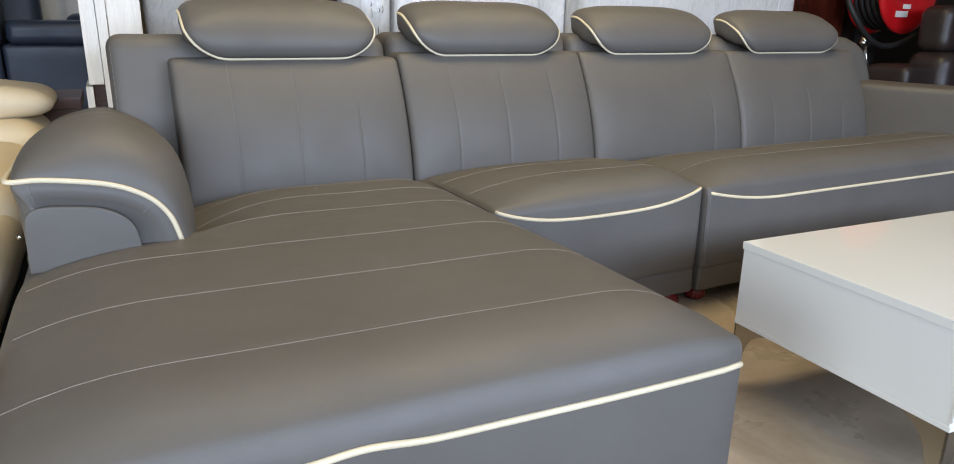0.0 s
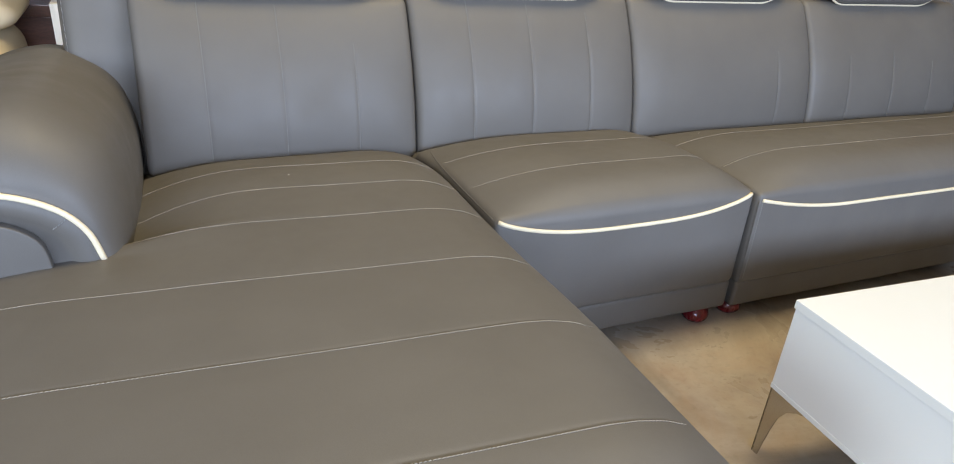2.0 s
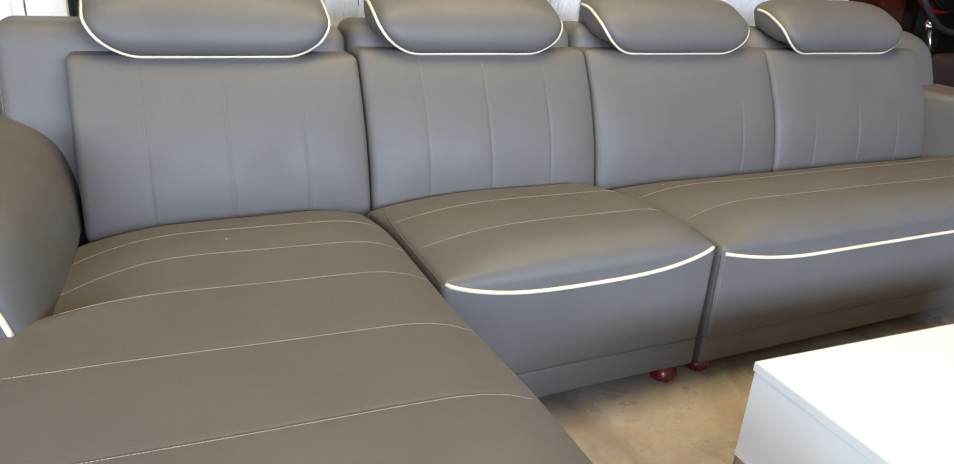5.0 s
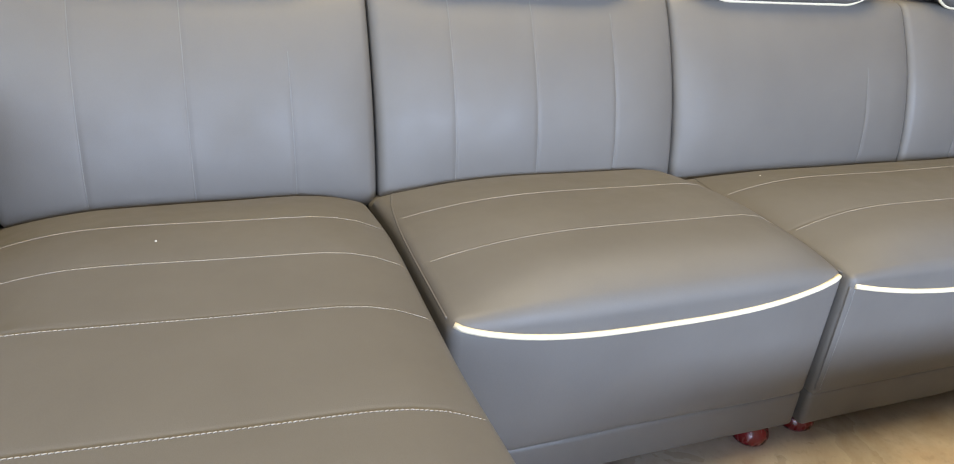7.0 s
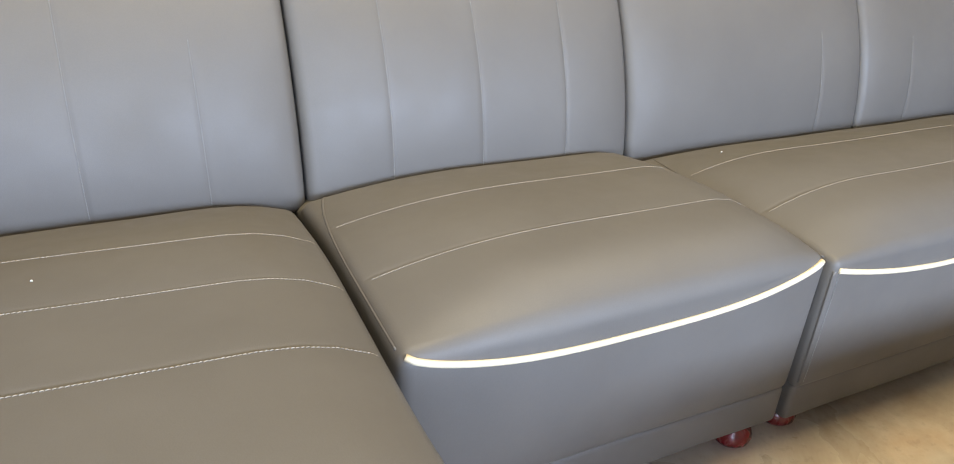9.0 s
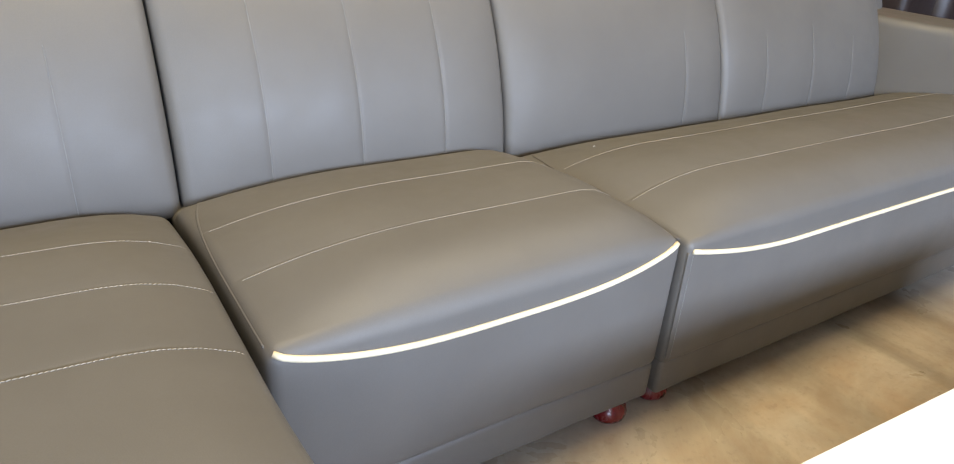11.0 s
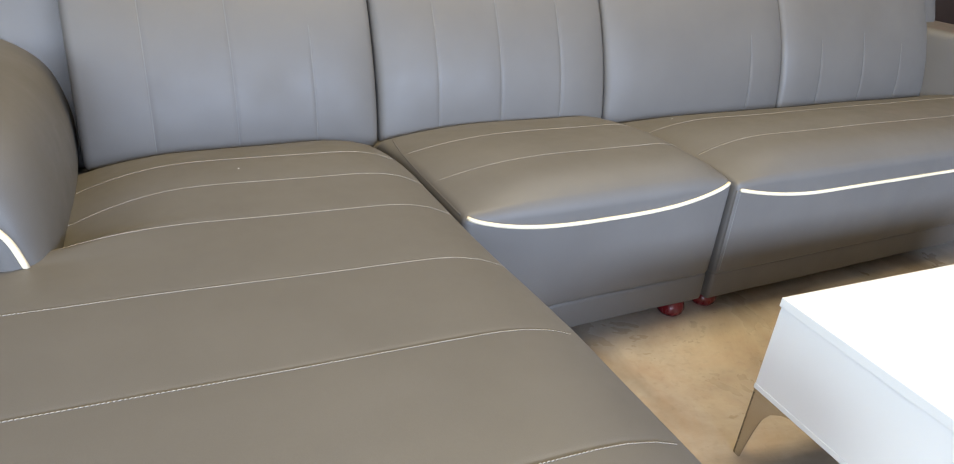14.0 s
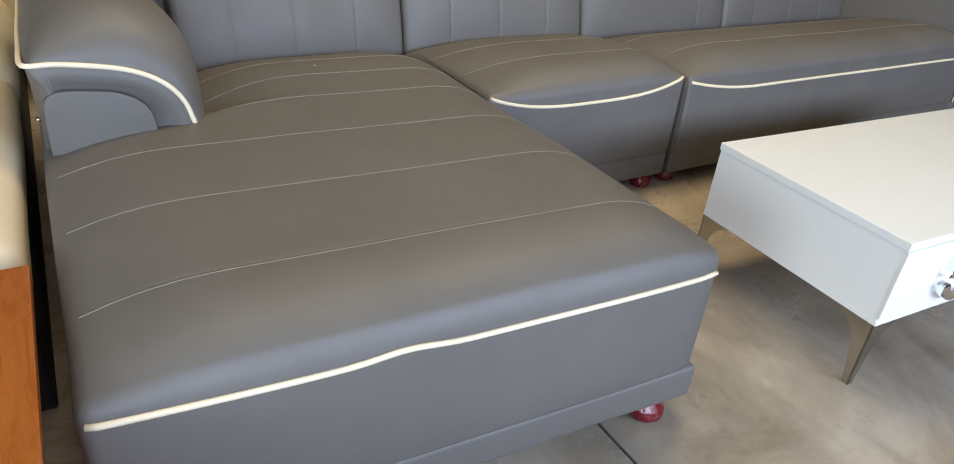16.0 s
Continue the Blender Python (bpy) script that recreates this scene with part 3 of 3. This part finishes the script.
skirt(double, (0.757, -0.596, 0.042), (2.53, 0.10, 0.130))
for x in (0.795, 2.36):
    foot(double, x, -0.548)
    foot(double, x, 0.02)
back_frame(double, 0.772, 1.556)
back_frame(double, 1.566, 2.70, 0.849, 0.085, 0.56, slope=0.085)
back_cushion(double, 0.770, 1.560, ((1.385, 0.62),))
back_cushion(double, 1.564, 2.420, ((1.750, 0.60), (1.990, 0.62), (2.215, 0.58)))
headrest(double, 1.140, 0.630)
headrest(double, 1.955, 0.660)
right_arm = part("armrest", rbox((2.412, -0.60, 0.05), (2.72, 0.34, 0.628), 0.03, (8, 14, 10), shape=lambda p: Vector((p.x + 0.130 * max(-p.y, 0) / 0.6, p.y, p.z))), M_LEATHER, double)
part("piping", tube(curve([(2.550, -0.598, 0.12), (2.550, -0.603, 0.30), (2.555, -0.603, 0.55), (2.580, -0.600, 0.612), (2.710, -0.600, 0.620), (2.810, -0.600, 0.612)], 40), 0.0047), M_PIPING, right_arm, "cream leather piping")

# the padded armrest of the chaise
ARM_FULL = curve([(-0.732, 0, 0.36), (-0.737, 0, 0.47), (-0.772, 0, 0.590), (-0.850, 0, 0.660), (-0.93, 0, 0.679), (-1.03, 0, 0.648), (-1.086, 0, 0.590), (-1.088, 0, 0.50), (-1.086, 0, 0.36)], 48)
ARM_LIP = curve([(-0.772, 0, 0.36), (-0.790, 0, 0.43), (-0.808, 0, 0.485), (-0.845, 0, 0.528), (-0.905, 0, 0.558), (-0.985, 0, 0.574), (-1.055, 0, 0.580), (-1.080, 0, 0.566), (-1.062, 0, 0.520), (-1.050, 0, 0.36)], 48)


def arm_pad():
    bm = bmesh.new()
    ys = [-0.60 + 0.17 * (1 - math.cos(math.pi / 2 * k / 12)) for k in range(13)] + [-0.40 + 0.06 * k for k in range(12)]
    rings = []
    for y in ys:
        k = min((y + 0.60) / 0.17, 1)
        w = math.sqrt(max(1 - (1 - k) ** 2, 0))
        ring = []
        for a, b in zip(ARM_LIP, ARM_FULL):
            p = a.lerp(b, w)
            fall = 0.055 * ease((y + 0.42) / 0.62) * max((p.z - 0.36) / 0.31, 0)
            wave = 0.0012 * noise.noise(Vector((p.x * 5, y * 3, p.z * 5)))
            if p.x > -0.9:
                p.x -= 0.020 * w * ease((-0.20 - y) / 0.32) * max(1 - (p.z - 0.36) / 0.24, 0)
            ring.append(bm.verts.new((p.x + wave, y, p.z - fall + wave)))
        rings.append(ring)
    for A, B in zip(rings, rings[1:]):
        for k in range(len(A) - 1):
            bm.faces.new((A[k], A[k + 1], B[k + 1], B[k]))
    # the front lip turns in and down below the piping
    last = rings[0]
    mid = Vector((-0.945, 0, 0.42))
    for s, dy in ((0.06, -0.008), (0.14, -0.010), (0.24, -0.006), (0.32, 0.004), (0.6, 0.004)):
        ring = []
        for p in ARM_LIP:
            q = p.lerp(mid, s)
            ring.append(bm.verts.new((q.x, -0.60 + dy, q.z if p.z > 0.37 else p.z)))
        for k in range(len(ring) - 1):
            bm.faces.new((last[k], last[k + 1], ring[k + 1], ring[k]))
        last = ring
    bm.faces.new(last)
    bm.faces.new(rings[-1])
    return bm


arm_mesh = arm_pad()
arm_tree = tree_of(arm_mesh)
arm = part("armrest", arm_mesh, M_LEATHER, chaise)
for a, b in (((-0.858, 0.496), (-0.826, 0.520)), ((-1.046, 0.530), (-1.052, 0.572))):
    line = [Vector((a[0] + (b[0] - a[0]) * k / 12, -0.60, a[1] + (b[1] - a[1]) * k / 12)) for k in range(13)]
    part("seam", stitches(arm_tree, line, (0, 1, 0), 0.5), M_THREADGREY, arm, "short stitched seam")
lip = [Vector((p.x, -0.604, p.z)) for p in ARM_LIP[5:]]
edge = lip[:next(k for k, p in enumerate(lip) if p.x < -1.052)]
turned = [edge[-1], Vector((-1.078, -0.603, 0.579)), Vector((-1.091, -0.588, 0.579)), Vector((-1.094, -0.54, 0.577)), Vector((-1.093, -0.42, 0.572))]
edge += curve(turned, 24)[1:]
edge += [Vector((-1.093, -0.42 + 0.06 * k, 0.572 - 0.040 * ease(0.06 * k / 0.62))) for k in range(1, 11)]
part("piping", tube(edge, 0.0055), M_PIPING, arm, "cream leather piping")
panel = [Vector((x, -0.597, z)) for x, _, z in curve([(-1.072, 0, 0.395), (-1.070, 0, 0.480), (-1.062, 0, 0.515), (-1.035, 0, 0.527), (-0.985, 0, 0.524), (-0.935, 0, 0.516), (-0.898, 0, 0.497), (-0.874, 0, 0.465), (-0.864, 0, 0.395)], 40)]
part("front_panel", plate(panel, (0, -0.020, 0), 0.003), M_LEATHER, arm, "flat grey leather front panel")
part("arm_base", rbox((-1.084, -0.54, 0.05), (-0.79, 0.26, 0.42), 0.02, (6, 10, 6)), M_LEATHER, chaise)

# ---- the white coffee table ----
TABLE = pose(0.437, -1.033, 0, 0, 0, -3.0)


def build_table():
    t = thing("coffee_table", tuple(TABLE @ Vector((0.55, -0.27, 0))), "white high-gloss coffee table with polished steel legs", "table")
    L, W = 1.36, 0.545

    def put(bm):
        bm.transform(TABLE)
        return bm
    part("tabletop", put(box((0, -W, 0.367), (L, 0, 0.386), 0.0015)), M_WHITE, t, smooth=False)
    part("body", put(merge(box((0.003, -W + 0.004, 0.1845), (L - 0.003, -0.003, 0.367), 0.0005), box((0.002, -W + 0.001, 0.173), (L - 0.002, -0.002, 0.1842), 0.0015))), M_WHITE, t, smooth=False)
    for x0, x1 in ((0.0, 0.573), (0.577, 1.36)):
        d = part("drawer", put(box((x0, -W - 0.002, 0.1935), (x1, -W + 0.0035, 0.3648), 0.001)), M_WHITE, t, smooth=False)
        cx = x0 + 0.212
        arc = [radians(193 + 334 * k / 28) for k in range(29)]
        ring = [Vector((cx + 0.058 * math.cos(a), -W - 0.002, 0.270 + 0.058 * math.sin(a))) for a in arc]
        ring += [Vector((cx + 0.034 * math.cos(a), -W - 0.002, 0.270 + 0.034 * math.sin(a))) for a in reversed(arc)]
        part("handle", put(plate(ring, (0, -0.026, 0), 0.003)), M_CHROME, d, "thick chrome open ring handle", smooth=False)

    def leg(cx, cy, sx, sy):
        pts = [(0, 0.173), (0.10, 0.173), (0.075, 0.163), (0.052, 0.145), (0.037, 0.118), (0.028, 0.08), (0.020, 0.03), (0.016, 0.0), (0.0, 0.0)]
        a = plate([Vector((cx + sx * u, cy, z)) for u, z in pts], (0, sy * 0.004, 0))
        b = plate([Vector((cx, cy + sy * u, z)) for u, z in pts], (sx * 0.004, 0, 0))
        return put(merge(a, b))
    for cx, cy, sx, sy in ((0.004, -0.004, 1, -1), (0.004, -W + 0.004, 1, 1), (L - 0.004, -0.004, -1, -1), (L - 0.004, -W + 0.004, -1, 1)):
        part("leg", leg(cx, cy, sx, sy), M_STEEL, t, "tapered polished steel leg", smooth=False)


build_table()

# ---- things behind and beside the sofa ----
def soft(lo, hi, r, amp=0.006, scale=5.0, n=(10, 10, 10)):
    return rbox(lo, hi, r, n, shape=lambda p: p + Vector((1, 1, 1)) * (amp * noise.noise(p * scale)))


# beige recliner
beige = thing("beige_sofa", (-1.55, 0.5, 0.0), "beige leather sofa with plump overlapping cushions", "sofa")
# Black block painted in for the shaded gap between this sofa and the chaise.
part("base", box((-2.15, -0.92, 0.0), (-1.152, 1.15, 0.25), 0.01), M_BLACK, beige, "black base that stands in for the deep shade beside the chaise")
part("seat", soft((-2.2, -0.98, 0.24), (-1.137, 1.2, 0.40), 0.06), M_BEIGE, beige)
part("arm_cushion", soft((-1.75, -0.10, 0.22), (-1.125, 0.75, 0.48), 0.125), M_BEIGE, beige)
part("back_cushion", soft((-1.9, 0.75, 0.15), (-1.11, 1.30, 0.515), 0.10), M_BEIGE, beige)
def tapered(p):
    u = min(max((p.x + 1.6) / 0.5, 0), 1)
    return Vector((p.x, p.y, 0.585 + (p.z - 0.585) * (1 - 0.45 * u * u) - 0.02 * u)) + Vector((1, 1, 1)) * (0.006 * noise.noise(p * 5))


part("headrest", rbox((-1.9, 0.92, 0.505), (-1.085, 1.38, 0.665), 0.075, (14, 10, 8), shape=tapered), M_BEIGE, beige)

side = thing("walnut_side_table", (-1.08, 1.5, 0.0), "dark walnut side table", "table")
part("tabletop", box((-1.3, 1.3, 0.505), (-1.0, 1.75, 0.55), 0.004), M_WALNUT, side, smooth=False)
part("body", box((-1.28, 1.32, 0.0), (-1.02, 1.73, 0.502), 0.003), M_WALNUT, side, smooth=False)

navy = thing("navy_sofa", (-1.6, 3.3, 0.0), "tall navy blue leather sofa seen from its back", "sofa")
part("back_panel", soft((-2.6, 3.0, 0.03), (-1.44, 3.3, 0.72), 0.03), M_NAVY, navy)
part("back_panel", soft((-1.43, 3.0, 0.03), (-0.90, 3.3, 0.72), 0.03), M_NAVY, navy)
part("top_roll", soft((-1.40, 2.96, 0.715), (-0.89, 3.3, 0.86), 0.05), M_NAVY, navy)
part("top_roll", soft((-2.6, 2.96, 0.715), (-1.42, 3.3, 1.05), 0.05), M_NAVY, navy)

part("headrest", soft((-2.9, 3.45, 0.70), (-1.23, 3.75, 1.25), 0.08), M_NAVY, navy)
part("headrest", soft((-1.10, 3.45, 0.60), (-0.80, 3.75, 0.905), 0.08), M_NAVY, navy)
lone("white_curtain", rbox((-2.6, 4.2, 0.02), (-0.6, 4.26, 2.4), 0.02, (60, 3, 6), shape=lambda p: Vector((p.x, p.y + 0.03 * math.sin(p.x * 42) + 0.01 * math.sin(p.x * 17), p.z))), M_CURTAIN, "pale bluish white curtain hanging in folds", "curtain")

cabinet = thing("white_cabinet", (-0.85, 0.9, 0.0), "white limed wood cabinet with an open small drawer", "cabinet")
part("post", box((-0.952, 0.80, 0.645), (-0.9015, 1.2, 1.5), 0.004), M_PALEWOOD, cabinet, smooth=False)
part("post", box((-0.90, 0.79, 0.0), (-0.867, 1.2, 1.5), 0.004), M_PALEWOOD, cabinet, smooth=False)
part("side_panel", box((-0.865, 0.80, 0.0), (-0.752, 0.86, 1.5), 0.008), M_PALEWOOD, cabinet, smooth=False)
part("drawer", merge(box((-0.964, 0.78, 0.40), (-0.941, 1.1, 0.638), 0.001), box((-0.945, 0.79, 0.40), (-0.905, 1.1, 0.56), 0.001)), M_PALEWOOD, cabinet, "white drawer standing open", smooth=False)
part("drawer_inside", box((-0.944, 0.86, 0.562), (-0.903, 1.1, 0.643), 0.001), M_WALNUT, cabinet, smooth=False)

lone("packed_headboard", soft((-0.73, 0.95, 0.0), (-0.565, 1.05, 1.3), 0.02), M_WRAPGREY, "grey headboard packed in clear plastic film", "headboard")


part_row = thing("stacked_bed_panels", (-0.28, 1.2, 0.0), "white, pale wood and maroon bed panels leaning together", "bed panels")
for x0, x1, m in ((-0.56, -0.455, M_PALEWOOD), (-0.452, -0.285, M_PALEWOOD), (-0.282, -0.228, M_TAN), (-0.225, -0.105, M_REDWOOD), (-0.102, -0.022, M_REDWOOD)):
    part("panel", box((x0, 1.10, 0.0), (x1, 1.16, 1.35), 0.004), m, part_row, smooth=False)
lone("black_cloth_bundle", soft((-0.018, 1.09, 0.0), (0.135, 1.20, 1.3), 0.04, 0.010), M_BLACK, "black cloth bundle standing behind the sofa", "cloth")


def wrapped(x0, x1, y0, y1, z1, label, material=M_WRAP):
    return lone("wrapped_mattress", soft((x0, y0, 0.0), (x1, y1, z1), 0.04, 0.012, 6.0, (16, 6, 20)), material, label, "mattress", "wrapped mattresses")


wrapped(0.085, 0.31, 1.00, 1.3, 1.5, "white plastic-wrapped mattress with scribbled marks", M_WRAPCREASED)
marked = bpy.data.objects["wrapped_mattress"]
for k in range(14):
    x, z = 0.20 + 0.075 * random.random(), 0.80 + 0.30 * random.random()
    dx, dz = 0.018 * random.random() - 0.009, 0.012 + 0.03 * random.random()
    part("mark", tube(curve([(x, 0.9835, z), (x + dx, 0.982, z + dz * 0.5), (x + dx * 0.3, 0.9835, z + dz)], 6), 0.0016, 5), M_INK, None).parent = marked
    mark = marked.children[-1]
    mark.location = -marked.location
wrapped(0.33, 1.125, 1.00, 1.2, 1.5, "white plastic-wrapped mattress standing upright")
wrapped(1.13, 1.36, 1.12, 1.3, 1.5, "white plastic-wrapped mattress standing upright")
wrapped(1.37, 3.005, 1.00, 1.2, 1.5, "white plastic-wrapped mattress standing upright")

# Board added here, coloured near black so the background stays dark.
partition = thing("dark_partition", (5.4, 1.55, 0.0), "near-black board added to darken the background behind the hose reel", "partition")
part("board", box((4.07, 1.45, 0.0), (8.0, 1.52, 2.6), 0.004), M_DARK, partition, smooth=False)
maroon = thing("maroon_cabinet", (3.4, 1.6, 0.0), "dark maroon glossy veneered cabinet", "cabinet")
part("body", box((3.03, 1.42, 0.0), (4.05, 1.9, 1.9), 0.004), M_MAROON, maroon, smooth=False)
part("door", box((3.05, 1.405, 0.05), (3.53, 1.42, 1.85), 0.003), M_MAROON, maroon, smooth=False)
part("door", box((3.55, 1.405, 0.05), (4.03, 1.42, 1.85), 0.003), M_MAROON, maroon, smooth=False)

reel = thing("fire_hose_reel", (4.2, 1.2, 0.78), "red fire hose reel with a black hose and steel valve", "hose reel")
C = Vector((4.14, 1.0, 1.185))
disc = [(0.05, 0.0), (0.08, 0.012), (0.29, 0.012), (0.328, 0.004), (0.338, -0.012), (0.331, -0.02), (0.05, -0.02)]
part("front_disc", lathe(disc, C, 48, (0, -1, 0)), M_RED, reel)
part("rear_disc", lathe(disc, C + Vector((0, 0.24, 0)), 48, (0, -1, 0)), M_RED, reel)
turns = [(0.29 - 0.028 * j, 0.045 + 0.043 * (k if j % 2 == 0 else 4 - k)) for j in range(3) for k in range(5)]
spiral = []
for n, (R, y) in enumerate(turns):
    R2, y2 = turns[min(n + 1, len(turns) - 1)]
    for i in range(40):
        f = ease((i - 30) / 10)
        a = 2 * math.pi * i / 40
        spiral.append((C.x + (R + (R2 - R) * f) * math.cos(a), C.y + y + (y2 - y) * f, C.z + (R + (R2 - R) * f) * math.sin(a)))
part("hose", tube(spiral, 0.017, 8), M_RUBBER, reel, "coiled black rubber hose")
part("hose_end", tube(curve([(3.60, 1.12, 1.24), (3.53, 1.03, 1.07), (3.59, 0.98, 0.93), (3.755, 0.97, 0.805), (3.96, 0.97, 0.772), (4.255, 1.0, 0.84), (4.5, 1.1, 0.95)], 40), 0.019, 10), M_RUBBER, reel, "hanging black rubber hose")
part("valve", merge(tube([(4.08, 1.15, 0.45), (3.95, 1.15, 0.80)], 0.013, 10), tube([(3.90, 1.15, 0.785), (3.99, 1.14, 0.79)], 0.022, 10), tube([(3.943, 1.15, 0.77), (3.937, 1.15, 0.83)], 0.026, 10), tube([(4.01, 1.12, 0.60), (4.03, 1.12, 0.55)], 0.024, 10)), M_STEEL, reel, "steel pipe valve")
part("label", merge(box((3.99, 0.982, 0.965), (4.12, 0.9865, 1.005), 0.0), box((4.06, 0.982, 1.02), (4.14, 0.9865, 1.05), 0.0)), M_PAPER, reel, "white label", smooth=False)
part("bracket", box((4.17, 1.28, 0.0), (4.27, 1.40, 1.2), 0.004), M_RUBBER, reel, smooth=False)

brown = thing("brown_sofa", (4.5, 0.5, 0.0), "dark brown leather sofa with a raised headrest", "sofa")
part("headrest", soft((3.97, 0.60, 0.74), (4.75, 0.82, 1.04), 0.07), M_BROWN, brown)
part("back_cushion", soft((3.95, 0.55, 0.30), (5.2, 0.85, 0.745), 0.09), M_BROWN, brown)
part("arm", soft((3.66, 0.62, 0.05), (4.0, 0.93, 0.662), 0.05), M_BROWN, brown)
part("seat", soft((3.95, -0.3, 0.05), (5.2, 0.55, 0.42), 0.06), M_BROWN, brown)

teak = thing("teak_cabinet", (-1.4, -1.5, 0.0), "orange teak cabinet with scuffed edges", "cabinet")
part("top", box((-1.75, -1.95, 0.412), (-1.120, -1.095, 0.432), 0.003), M_ORANGE, teak, smooth=False)
part("body", box((-1.74, -1.94, 0.0), (-1.175, -1.12, 0.411), 0.003), M_ORANGE, teak, smooth=False)

# lint and small metal
def lint(x, y, z, length):
    bm = tube(curve([(x, y, z), (x + length * 0.4, y + 0.001, z + 0.0015), (x + length, y - 0.001, z)], 6), 0.0006, 5)
    return lone("lint", bm, M_PAPER, "white speck of lint lying on the seat", "lint", "lint specks")


for x, y in ((-0.421, -0.318),):
    hit = onto(chaise_tree, [(x, y, 0.5)], (0, 0, -1), 0.5)[0][0]
    lint(hit.x, hit.y, hit.z, 0.0025)
hit = onto(double_tree, [(0.93, -0.13, 0.5)], (0, 0, -1), 0.5)[0][0]
lint(hit.x, hit.y, hit.z, 0.004)
part("stud", lathe([(0.004, 0), (0.006, 0.001), (0.005, 0.004), (0.001, 0.005)], (-1.082, -0.590, 0.467), 12, (-0.7, -0.7, 0)), M_STEEL, chaise, "small metal stud")
